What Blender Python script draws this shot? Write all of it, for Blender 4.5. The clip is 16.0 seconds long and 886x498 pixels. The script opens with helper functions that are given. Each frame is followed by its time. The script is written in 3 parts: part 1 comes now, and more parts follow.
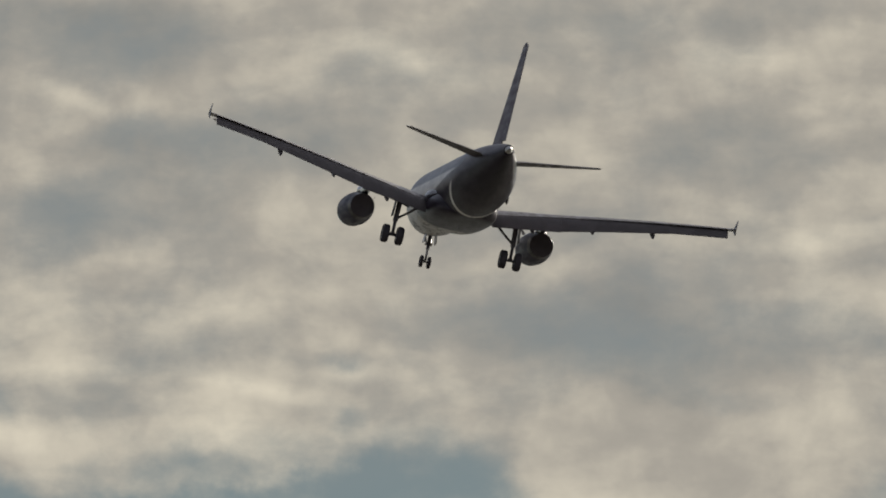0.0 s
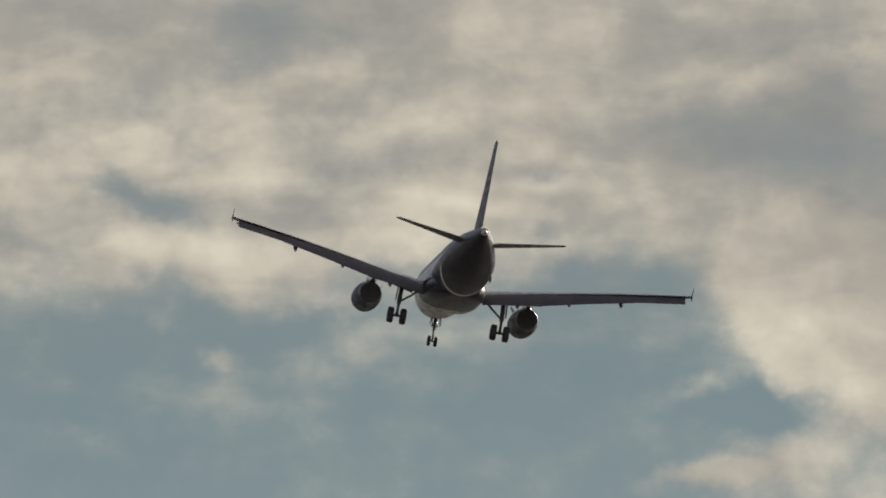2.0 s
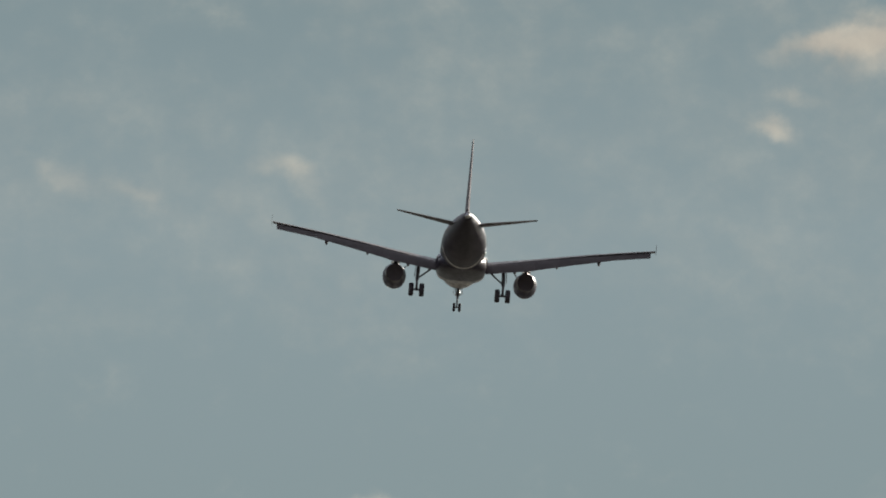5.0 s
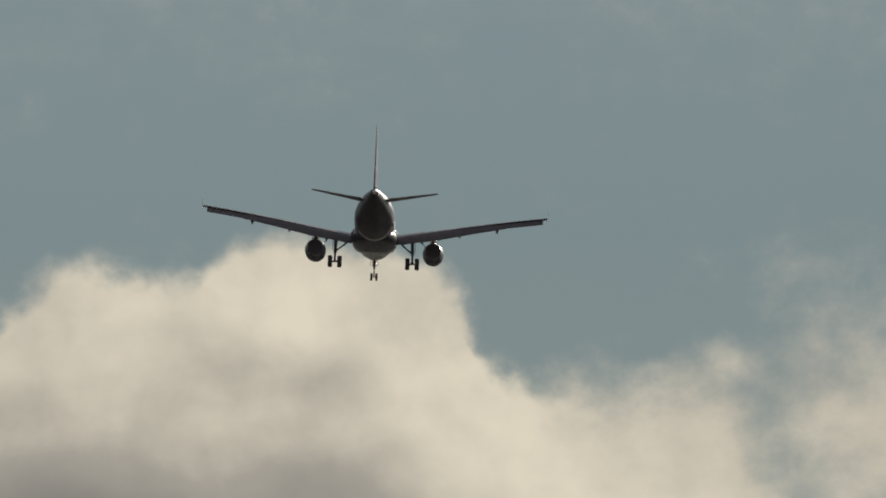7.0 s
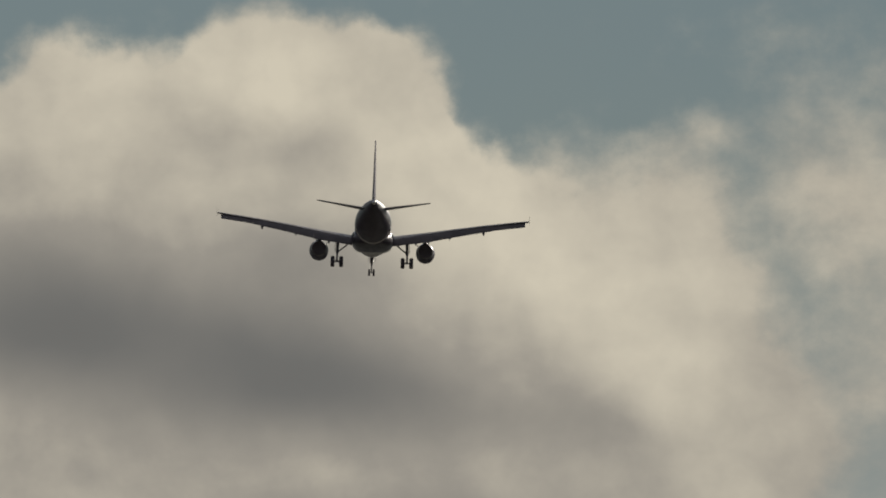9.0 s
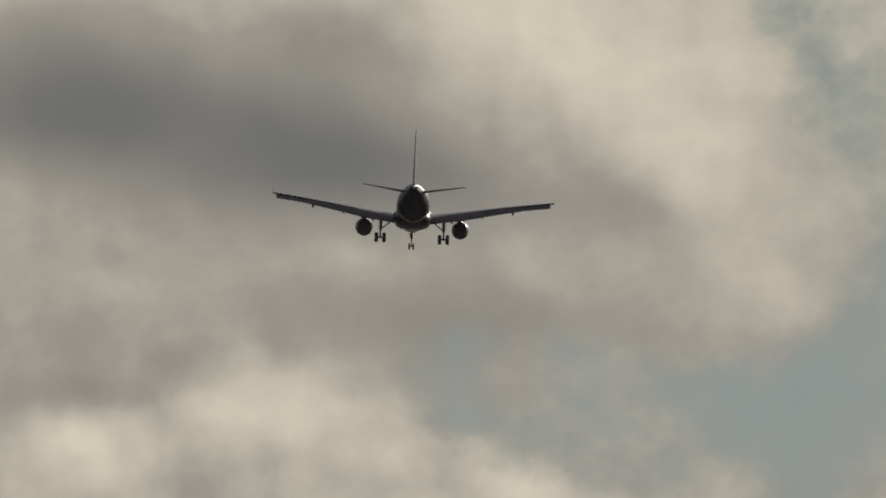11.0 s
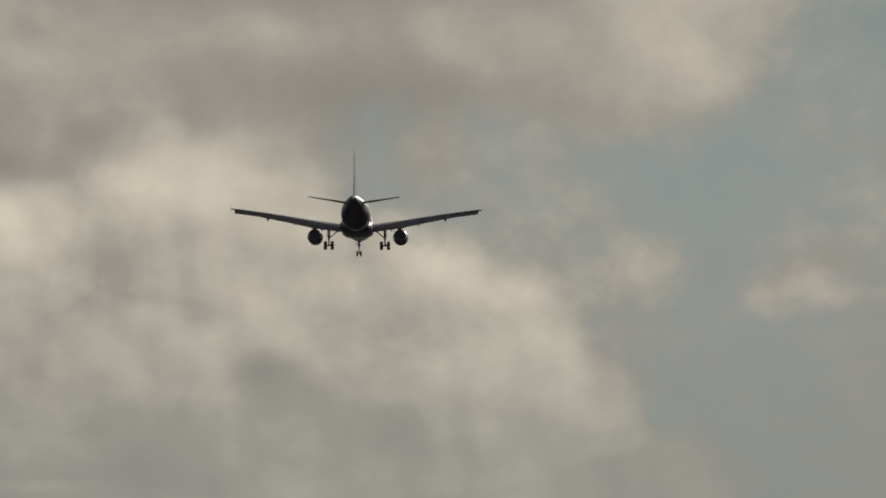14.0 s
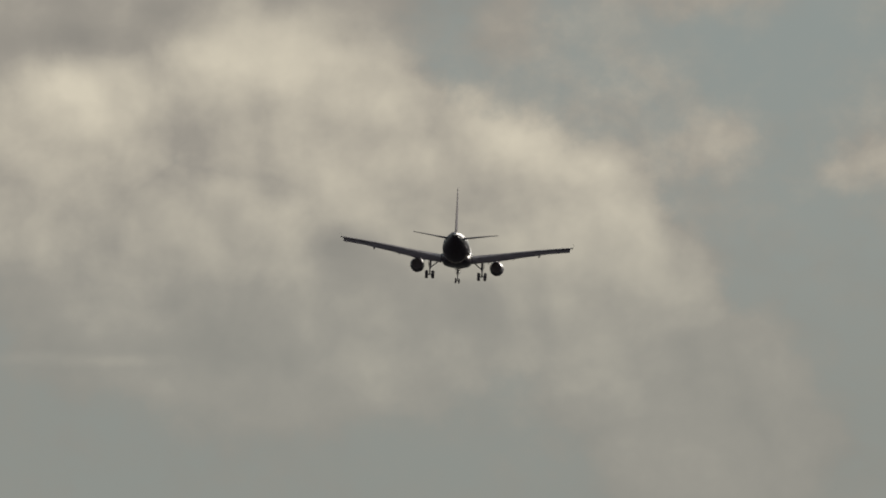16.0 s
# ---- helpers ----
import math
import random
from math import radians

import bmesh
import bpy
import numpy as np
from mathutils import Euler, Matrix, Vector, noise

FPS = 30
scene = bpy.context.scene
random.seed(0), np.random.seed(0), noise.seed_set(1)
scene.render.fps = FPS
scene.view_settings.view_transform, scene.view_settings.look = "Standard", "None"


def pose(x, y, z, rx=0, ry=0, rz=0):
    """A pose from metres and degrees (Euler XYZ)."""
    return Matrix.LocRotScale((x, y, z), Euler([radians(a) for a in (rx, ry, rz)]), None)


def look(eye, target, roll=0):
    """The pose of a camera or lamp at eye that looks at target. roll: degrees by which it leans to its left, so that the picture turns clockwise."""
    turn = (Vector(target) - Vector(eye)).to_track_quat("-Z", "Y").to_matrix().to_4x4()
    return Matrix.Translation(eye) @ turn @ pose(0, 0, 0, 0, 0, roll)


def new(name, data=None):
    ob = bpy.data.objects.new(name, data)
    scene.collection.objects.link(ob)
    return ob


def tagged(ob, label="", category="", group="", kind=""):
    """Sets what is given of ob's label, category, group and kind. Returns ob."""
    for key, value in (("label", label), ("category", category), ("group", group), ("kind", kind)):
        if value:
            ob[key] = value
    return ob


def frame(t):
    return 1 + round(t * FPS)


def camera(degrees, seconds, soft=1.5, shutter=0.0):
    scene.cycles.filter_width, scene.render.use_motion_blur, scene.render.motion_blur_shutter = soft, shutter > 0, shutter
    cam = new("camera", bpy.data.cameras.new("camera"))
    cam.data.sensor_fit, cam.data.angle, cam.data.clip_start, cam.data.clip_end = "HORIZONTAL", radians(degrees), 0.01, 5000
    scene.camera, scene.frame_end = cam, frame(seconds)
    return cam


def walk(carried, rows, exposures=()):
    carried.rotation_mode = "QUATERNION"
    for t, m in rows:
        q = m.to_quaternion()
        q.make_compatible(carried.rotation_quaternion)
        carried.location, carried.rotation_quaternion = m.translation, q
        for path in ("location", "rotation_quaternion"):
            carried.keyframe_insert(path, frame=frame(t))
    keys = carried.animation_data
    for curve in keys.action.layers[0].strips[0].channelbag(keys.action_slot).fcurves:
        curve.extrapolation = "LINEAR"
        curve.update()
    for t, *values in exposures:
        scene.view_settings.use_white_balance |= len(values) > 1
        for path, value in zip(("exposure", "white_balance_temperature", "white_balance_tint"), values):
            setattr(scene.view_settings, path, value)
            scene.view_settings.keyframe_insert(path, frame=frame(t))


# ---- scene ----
EYE = 1.7            # height of the tripod head above the ground
FOV = 3.5083         # long telephoto
cam = camera(FOV, 16.0, soft=1.85)
walk(cam, [
    (0, pose(0, 0, EYE, 101.2720, 0, -1.0072)),
    (0.5, pose(0, 0, EYE, 100.9990, 0, -0.7856)),
    (1, pose(0, 0, EYE, 100.7103, 0, -0.5260)),
    (1.5, pose(0, 0, EYE, 100.6454, 0, -0.2954)),
    (2, pose(0, 0, EYE, 100.5267, 0, -0.2193)),
    (2.5, pose(0, 0, EYE, 100.2761, 0, -0.2305)),
    (3, pose(0, 0, EYE, 99.9874, 0, -0.0380)),
    (3.5, pose(0, 0, EYE, 99.6002, 0, 0.2596)),
    (3.7, pose(0, 0, EYE, 99.4569, 0, 0.2865)),
    (5.8, pose(0, 0, EYE, 98.3625, 0, 0.2731)),
    (6, pose(0, 0, EYE, 98.2148, 0, 0.1858)),
    (6.5, pose(0, 0, EYE, 98.0133, 0, 0.0022)),
    (7, pose(0, 0, EYE, 97.7604, 0, -0.0560)),
    (7.5, pose(0, 0, EYE, 97.5657, 0, -0.0560)),
    (8, pose(0, 0, EYE, 97.3061, 0, -0.0604)),
    (8.5, pose(0, 0, EYE, 97.0666, 0, -0.0515)),
    (9, pose(0, 0, EYE, 96.8450, 0, -0.1320)),
    (9.5, pose(0, 0, EYE, 96.6458, 0, -0.0828)),
    (9.7, pose(0, 0, EYE, 96.5384, 0, -0.0694)),
    (11.8, pose(0, 0, EYE, 95.7305, 0, -0.0157)),
    (12, pose(0, 0, EYE, 95.6655, 0, -0.0694)),
    (12.5, pose(0, 0, EYE, 95.4731, 0, -0.1634)),
    (13, pose(0, 0, EYE, 95.3164, 0, -0.1835)),
    (13.5, pose(0, 0, EYE, 95.2000, 0, -0.2686)),
    (14, pose(0, 0, EYE, 95.0904, 0, -0.3581)),
    (14.5, pose(0, 0, EYE, 94.9382, 0, -0.2619)),
    (15, pose(0, 0, EYE, 94.7278, 0, -0.1992)),
    (15.5, pose(0, 0, EYE, 94.6293, 0, -0.1388)),
    (16, pose(0, 0, EYE, 94.5935, 0, -0.0537)),
], exposures=[(0, 0.30), (1.5, 0.33), (3.0, 0.42), (3.5, 0.45), (6.0, 0.50), (6.5, 0.34), (7.0, 0.22), (8.0, 0.05), (9.0, 0.0), (12.0, 0.07), (14.5, 0.0), (16.0, 0.05)])

# ---- world, sun, exposure ----
SUN_EL, SUN_AZ = radians(23), radians(30)      # ahead of the camera and to its right
world = bpy.data.worlds.new("world")
scene.world = world
world.use_nodes = True
wn = world.node_tree.nodes
sky = wn.new("ShaderNodeTexSky")
sky.sky_type = "NISHITA"
sky.sun_disc = False
sky.sun_elevation, sky.sun_rotation = SUN_EL, SUN_AZ
haze = wn.new("ShaderNodeMix")                  # thin cloud over the whole sky
haze.data_type = "RGBA"
haze.inputs[0].default_value = 0.55
haze.inputs[7].default_value = (2.85, 2.62, 2.55, 1)
world.node_tree.links.new(sky.outputs[0], haze.inputs[6])
world.node_tree.links.new(haze.outputs[2], wn["Background"].inputs[0])
wn["Background"].inputs[1].default_value = 0.105
sun = new("sun", bpy.data.lights.new("sun", "SUN"))
sun.data.energy, sun.data.angle, sun.data.color = 5.0, radians(0.8), (1.0, 0.93, 0.82)
to_sun = Vector((math.sin(SUN_AZ) * math.cos(SUN_EL), math.cos(SUN_AZ) * math.cos(SUN_EL), math.sin(SUN_EL)))
sun.matrix_world = look(to_sun * 3000, (0, 0, 0))


# ---- materials ----
class Nodes:
    """Short hand for a node tree."""

    def __init__(self, name):
        self.mat = bpy.data.materials.new(name)
        self.mat.use_nodes = True
        self.tree = self.mat.node_tree
        self.shader = self.tree.nodes["Principled BSDF"]
        self.out = self.tree.nodes["Material Output"]

    def add(self, kind, **settings):
        node = self.tree.nodes.new(kind)
        for key, value in settings.items():
            if key == "operation":
                node.operation = value
            elif key == "blend":
                node.data_type, node.blend_type = "RGBA", value
            elif key == "vector_type":
                node.vector_type = value
            elif key == "interpolation":
                node.interpolation_type = value
        return node

    def put(self, socket, value):
        if isinstance(value, bpy.types.NodeSocket):
            self.tree.links.new(value, socket)
        else:
            socket.default_value = value

    def math(self, operation, a, b=0.0):
        node = self.add("ShaderNodeMath", operation=operation)
        self.put(node.inputs[0], a)
        self.put(node.inputs[1], b)
        return node.outputs[0]

    def vec(self, operation, a, b=(0, 0, 0)):
        node = self.add("ShaderNodeVectorMath", operation=operation)
        self.put(node.inputs[0], a)
        self.put(node.inputs[1], b)
        return node.outputs[1] if operation == "LENGTH" else node.outputs[0]

    def noise(self, vector, scale, detail=4.0, rough=0.55, colour=False):
        node = self.add("ShaderNodeTexNoise")
        self.put(node.inputs["Vector"], vector)
        node.inputs["Scale"].default_value = scale
        node.inputs["Detail"].default_value = detail
        node.inputs["Roughness"].default_value = rough
        return node.outputs["Color" if colour else "Fac"]

    def ramp(self, value, a, b, c=0.0, d=1.0, smooth=True):
        node = self.add("ShaderNodeMapRange", interpolation="SMOOTHSTEP" if smooth else "LINEAR")
        for socket, v in zip(node.inputs, (value, a, b, c, d)):
            self.put(socket, v)
        return node.outputs[0]

    def mix(self, factor, a, b, blend="MIX"):
        node = self.add("ShaderNodeMix", blend=blend)
        self.put(node.inputs[0], factor)
        self.put(node.inputs[6], a)
        self.put(node.inputs[7], b)
        return node.outputs[2]

    def local(self):
        return self.add("ShaderNodeTexCoord").outputs["Object"]


def rgb(r, g, b):
    return (r, g, b, 1.0)


def surface(name, colour, rough, metal=0.0, dirt=0.25, scale=0.8, gloss=0.16, relief=0.12):
    """A painted or metal skin: broad stains, fine streaks and a slight unevenness of gloss."""
    n = Nodes(name)
    at = n.local()
    broad = n.noise(at, scale, 5, 0.6)
    fine = n.noise(n.vec("MULTIPLY", at, (2.0, 0.4, 2.0)), 1.3, 3, 0.5)
    dark = rgb(*(c * (1 - dirt) for c in colour[:3]))
    c = n.mix(n.ramp(broad, 0.35, 0.7), dark, rgb(*colour))
    c = n.mix(n.math("MULTIPLY", n.ramp(fine, 0.5, 0.75), 0.35), c, dark)
    n.put(n.shader.inputs["Base Color"], c)
    n.put(n.shader.inputs["Roughness"], n.ramp(fine, 0.3, 0.7, rough * 0.8, min(1, rough * 1.25)))
    n.shader.inputs["Metallic"].default_value = metal
    n.shader.inputs["Specular IOR Level"].default_value = gloss
    bump = n.add("ShaderNodeBump")
    bump.inputs["Strength"].default_value, bump.inputs["Distance"].default_value = relief, 0.01
    n.put(bump.inputs["Height"], broad)
    n.put(n.shader.inputs["Normal"], bump.outputs[0])
    return n.mat


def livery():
    """White fuselage, dark rear body, belly behind the wings darkened for paint and wing shade, a curved cream stripe
    round the rear.
    """
    n = Nodes("fuselage_paint")
    at = n.local()
    sep = n.add("ShaderNodeSeparateXYZ")
    n.put(sep.inputs[0], at)
    y, z = sep.outputs[1], sep.outputs[2]
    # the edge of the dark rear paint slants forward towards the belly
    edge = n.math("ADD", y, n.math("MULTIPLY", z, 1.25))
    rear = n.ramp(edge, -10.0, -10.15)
    # dark aft belly: its paint and the shade under the wing in one colour
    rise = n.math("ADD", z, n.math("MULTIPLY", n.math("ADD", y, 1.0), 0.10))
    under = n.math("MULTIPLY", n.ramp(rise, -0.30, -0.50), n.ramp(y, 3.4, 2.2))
    grime = n.noise(n.vec("MULTIPLY", at, (1.2, 0.3, 1.2)), 1.4, 5, 0.6)
    white = n.mix(n.ramp(grime, 0.35, 0.75), rgb(0.46, 0.44, 0.42), rgb(0.66, 0.63, 0.59))
    # dark blotches that set in towards the belly
    blotch = n.noise(n.vec("MULTIPLY", at, (2.0, 0.5, 2.0)), 1.1, 6, 0.65)
    white = n.mix(n.math("MULTIPLY", n.ramp(z, -1.0, -1.7), n.ramp(blotch, 0.50, 0.62)), white, rgb(0.12, 0.115, 0.115))
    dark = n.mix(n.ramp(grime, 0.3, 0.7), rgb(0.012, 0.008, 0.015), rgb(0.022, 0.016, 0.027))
    # the sides of the tail cone are greyer above the axis, sky light put into the colour
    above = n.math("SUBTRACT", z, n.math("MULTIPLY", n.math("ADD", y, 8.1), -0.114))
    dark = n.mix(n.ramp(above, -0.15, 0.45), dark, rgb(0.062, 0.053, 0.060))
    roof = n.mix(n.ramp(grime, 0.3, 0.7), rgb(0.085, 0.092, 0.110), rgb(0.120, 0.130, 0.150))
    c = n.mix(n.ramp(z, 0.35, 0.55), white, roof)
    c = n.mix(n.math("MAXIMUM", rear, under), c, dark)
    stripe = n.math("MULTIPLY", n.ramp(edge, -9.55, -9.48), n.ramp(edge, -8.90, -8.97))
    c = n.mix(n.math("MULTIPLY", stripe, n.ramp(z, -0.2, -0.6)), c, rgb(0.68, 0.65, 0.59))
    n.put(n.shader.inputs["Base Color"], c)
    n.put(n.shader.inputs["Roughness"], n.ramp(blotch, 0.3, 0.7, 0.34, 0.42))
    n.shader.inputs["Specular IOR Level"].default_value = 0.12
    bump = n.add("ShaderNodeBump")
    bump.inputs["Strength"].default_value, bump.inputs["Distance"].default_value = 0.05, 0.01
    n.put(bump.inputs["Height"], grime)
    n.put(n.shader.inputs["Normal"], bump.outputs[0])
    return n.mat


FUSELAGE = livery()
FIN_PAINT = surface("tail_fin_paint", (0.095, 0.080, 0.098), 0.5, dirt=0.08, relief=0.02)
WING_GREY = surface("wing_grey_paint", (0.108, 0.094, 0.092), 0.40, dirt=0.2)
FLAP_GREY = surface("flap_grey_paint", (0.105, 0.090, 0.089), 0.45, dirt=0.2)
FILLET = surface("fillet_glint_gloss", (0.022, 0.018, 0.024), 0.22, gloss=0.5, relief=0.02)
COWL = surface("cowling_paint", (0.048, 0.043, 0.066), 0.5, dirt=0.15, gloss=0.12, relief=0.03)
BARE = surface("bare_metal", (0.62, 0.61, 0.60), 0.16, 1.0)
PIPE = surface("tail_exhaust_metal", (0.42, 0.41, 0.40), 0.12, 1.0)
BURNT = surface("heat_stained_metal", (0.07, 0.062, 0.062), 0.45, 1.0)
STEEL = surface("gear_steel_paint", (0.12, 0.11, 0.12), 0.35)
RUBBER = surface("tyre_rubber", (0.062, 0.054, 0.062), 0.7)
RIM = surface("wheel_rim_paint", (0.16, 0.155, 0.165), 0.4)
HOLE = surface("duct_skin", (0.12, 0.105, 0.12), 0.8)


def bounce_ground():
    n = Nodes("bounce_ground")
    at = n.local()
    a = n.noise(at, 0.004, 6, 0.6)
    b = n.noise(at, 0.6, 5, 0.65)
    c = n.mix(n.ramp(a, 0.35, 0.65), rgb(0.066, 0.064, 0.048), rgb(0.098, 0.090, 0.072))
    c = n.mix(n.ramp(b, 0.3, 0.7, 0, 0.6), c, rgb(0.058, 0.055, 0.046))
    n.put(n.shader.inputs["Base Color"], c)
    n.shader.inputs["Roughness"].default_value = 0.9
    return n.mat


def cloudy_sky():
    """Broken cloud over hazy blue: soft banks placed across the sky, torn up by noise. Units as in the backdrop's UV map."""
    n = Nodes("cloudy_sky")
    coord = n.add("ShaderNodeTexCoord").outputs["UV"]

    def centred(scale, detail, rough, size):
        c = n.vec("SUBTRACT", n.noise(coord, scale, detail, rough, colour=True), (0.5, 0.5, 0.5))
        return n.vec("MULTIPLY", c, (size, size, 0))

    torn = n.vec("ADD", n.vec("ADD", coord, centred(2.2, 2, 0.5, 0.10)), centred(7.5, 5, 0.55, 0.12))
    eased = n.vec("ADD", coord, centred(4.0, 3, 0.5, 0.07))

    def bank(total, x, y, rx, ry, amount, turn=0.0, core=0.0, way="ADD", place=None):
        """Adds a soft elliptical bank of cloud (or a gap, where amount is negative)."""
        m = n.add("ShaderNodeMapping", vector_type="TEXTURE")
        after = n.add("ShaderNodeVectorMath", operation="MULTIPLY_ADD")      # takes the banks one after another
        n.put(after.inputs[0], total)
        after.inputs[1].default_value = (1e-6, 1e-6, 0)
        n.put(after.inputs[2], place or torn)
        n.put(m.inputs["Vector"], after.outputs[0])
        m.inputs["Location"].default_value = (x, y, 0)
        m.inputs["Rotation"].default_value = (0, 0, radians(turn))
        m.inputs["Scale"].default_value = (rx, ry, 1)
        return n.math(way, total, n.ramp(n.vec("LENGTH", m.outputs[0]), core, 1.0, amount, 0.0))

    sep = n.add("ShaderNodeSeparateXYZ")
    n.put(sep.inputs[0], torn)
    v = sep.outputs[1]

    fleece = n.math("SUBTRACT", n.noise(n.vec("MULTIPLY", eased, (1.0, 1.35, 1)), 3.4, 6, 0.56), 0.5)
    streaks = n.math("SUBTRACT", n.noise(n.vec("MULTIPLY", eased, (0.75, 2.0, 1)), 3.0, 5, 0.5), 0.5)
    wisps = n.math("SUBTRACT", n.noise(n.vec("MULTIPLY", coord, (1.5, 1.7, 1)), 8.0, 6, 0.6), 0.5)
    # sides of the billows turned to the light against those turned away
    relief = n.math("SUBTRACT", n.noise(eased, 5.0, 4, 0.5), n.noise(n.vec("ADD", eased, (0.03, -0.04, 0)), 5.0, 4, 0.5))
    high = n.ramp(v, 0.9, 1.3, 1.0, 0.0)
    low = n.ramp(v, 2.75, 3.05)

    # --- how thick the cloud is ---
    d = n.ramp(v, 0.74, 0.92, 0.80, 0.0)                      # the high broken sheet, ending in clear sky
    d = n.math("ADD", d, n.math("MULTIPLY", low, 0.43))        # haze low down
    # thin places and gaps in the high sheet
    d = bank(d, 0.68, 0.85, 0.26, 0.07, -0.55)
    d = bank(d, 0.45, 0.86, 0.14, 0.05, -0.45)
    d = bank(d, 0.05, 0.88, 0.14, 0.05, -0.30)
    d = bank(d, -0.09, 0.70, 0.15, 0.06, -0.70, 20)
    d = bank(d, -0.19, 0.665, 0.10, 0.04, -0.50, 10)
    d = bank(d, 0.10, 0.39, 0.20, 0.11, -0.55)
    d = bank(d, 0.24, 0.25, 0.26, 0.06, -0.45)
    d = bank(d, 0.20, 0.09, 0.24, 0.10, -0.45)
    d = bank(d, 1.42, 0.58, 0.36, 0.10, -0.42)
    d = bank(d, 1.08, 0.62, 0.26, 0.10, -0.30)
    d = bank(d, 0.86, 0.56, 0.30, 0.12, -0.34)
    d = bank(d, 1.26, 0.72, 0.22, 0.07, -0.30)
    d = bank(d, 0.585, 0.632, 0.06, 0.025, -0.40)
    d = bank(d, 0.62, 0.74, 0.05, 0.04, -0.35)
    d = bank(d, 0.86, 0.27, 0.30, 0.10, -0.15)
    d = bank(d, 1.12, 0.06, 0.16, 0.06, -0.20)
    # torn edge of the sheet
    d = bank(d, 0.08, 0.79, 0.42, 0.06, 0.45)
    d = bank(d, 0.084, 0.87, 0.10, 0.06, 0.60)
    d = bank(d, 0.18, 0.86, 0.10, 0.06, 0.50)
    d = bank(d, 0.02, 0.96, 0.07, 0.045, 0.60)
    d = bank(d, -0.05, 0.91, 0.06, 0.08, 0.30)
    d = bank(d, 0.30, 0.87, 0.16, 0.04, 0.25, -8)
    d = bank(d, 0.43, 0.85, 0.12, 0.04, 0.40)
    d = bank(d, 0.73, 0.85, 0.10, 0.08, 0.30)
    d = bank(d, 0.10, 1.00, 0.24, 0.12, 0.16)
    d = bank(d, -0.27, 1.03, 0.24, 0.18, 0.04)
    d = bank(d, 1.14, 0.86, 0.28, 0.20, 0.90, 0, 0.3)
    d = bank(d, 1.06, 0.97, 0.13, 0.10, 0.70)
    d = bank(d, 1.42, 0.92, 0.32, 0.24, 0.90, 0, 0.2)
    d = bank(d, -0.22, 0.84, 0.09, 0.05, 0.12)
    d = bank(d, 1.20, 1.06, 0.22, 0.14, 0.75)
    d = bank(d, 0.90, 1.03, 0.08, 0.03, 0.30)
    d = bank(d, 0.88, 1.185, 0.15, 0.045, 0.70, -12)
    d = bank(d, 1.01, 1.165, 0.19, 0.10, 0.95, -12)
    d = bank(d, 1.20, 1.22, 0.20, 0.08, 0.45)
    d = bank(d, 0.81, 1.325, 0.06, 0.035, 0.55, 25)
    d = bank(d, 0.85, 1.275, 0.08, 0.025, 0.35)
    d = bank(d, 0.40, 1.01, 0.10, 0.04, 0.14)
    d = bank(d, -0.07, 1.43, 0.11, 0.040, 0.36, 12)
    d = bank(d, -0.35, 1.46, 0.10, 0.040, 0.28, 30)
    d = bank(d, -0.48, 1.40, 0.12, 0.035, 0.22, 30)
    # the great heap and its lobes
    d = bank(d, -0.47, 2.37, 0.27, 0.27, 1.2, 0, 0.4)
    d = bank(d, -0.28, 2.20, 0.19, 0.21, 1.2, 0, 0.4)
    d = bank(d, -0.14, 2.22, 0.18, 0.20, 1.2, 0, 0.4)
    d = bank(d, 0.05, 2.13, 0.17, 0.21, 1.2, 0, 0.4)
    d = bank(d, 0.19, 2.16, 0.18, 0.20, 1.2, 0, 0.4)
    d = bank(d, 0.28, 2.18, 0.16, 0.19, 1.2, 0, 0.4)
    d = bank(d, 0.36, 2.32, 0.18, 0.19, 1.2, 0, 0.4)
    d = bank(d, 0.49, 2.41, 0.21, 0.20, 1.2, 0, 0.4)
    d = bank(d, 0.02, 2.50, 0.60, 0.36, 1.4, 0, 0.5)
    d = bank(d, -0.30, 2.76, 0.90, 0.46, 1.5, 0, 0.4)
    d = bank(d, 0.50, 2.66, 0.56, 0.34, 1.4, 25, 0.4)
    d = bank(d, 0.75, 2.44, 0.24, 0.24, 1.0, 0, 0.3)
    d = bank(d, 0.80, 2.62, 0.26, 0.28, 1.1, 0, 0.4)
    d = bank(d, 0.86, 2.80, 0.30, 0.26, 1.1, 0, 0.4)
    d = bank(d, 0.84, 2.22, 0.14, 0.08, 0.40, -15)
    d = bank(d, 1.14, 2.30, 0.40, 0.28, 0.62)
    d = bank(d, 1.18, 2.60, 0.34, 0.38, 0.60)
    # the lower heap
    heap = n.math("MULTIPLY", v, 0.0)
    for x, y, rx, ry in ((-0.40, 3.28, 0.30, 0.23), (-0.22, 3.20, 0.16, 0.17), (-0.01, 3.15, 0.18, 0.22), (0.08, 3.15, 0.16, 0.20), (0.20, 3.22, 0.20, 0.21),
                         (0.42, 3.34, 0.22, 0.23), (0.58, 3.46, 0.22, 0.25), (0.70, 3.58, 0.22, 0.25), (0.84, 3.74, 0.26, 0.27), (0.05, 3.50, 0.60, 0.30)):
        heap = bank(heap, x, y, rx, ry, 1.0, 0, 0.55, "MAXIMUM")
    d = n.math("ADD", d, n.math("MULTIPLY", heap, 0.85))
    d = bank(d, 0.47, 3.03, 0.11, 0.12, 0.50)
    d = bank(d, 0.83, 3.24, 0.12, 0.08, 0.45)
    d = bank(d, 1.12, 3.27, 0.16, 0.08, 0.45)
    d = bank(d, 0.62, 3.68, 0.30, 0.12, 0.30)
    # openings low down
    d = bank(d, -0.36, 3.05, 0.26, 0.05, -0.45)
    d = bank(d, 0.21, 3.06, 0.05, 0.035, -0.40)
    d = bank(d, 0.92, 3.05, 0.40, 0.22, -0.30)
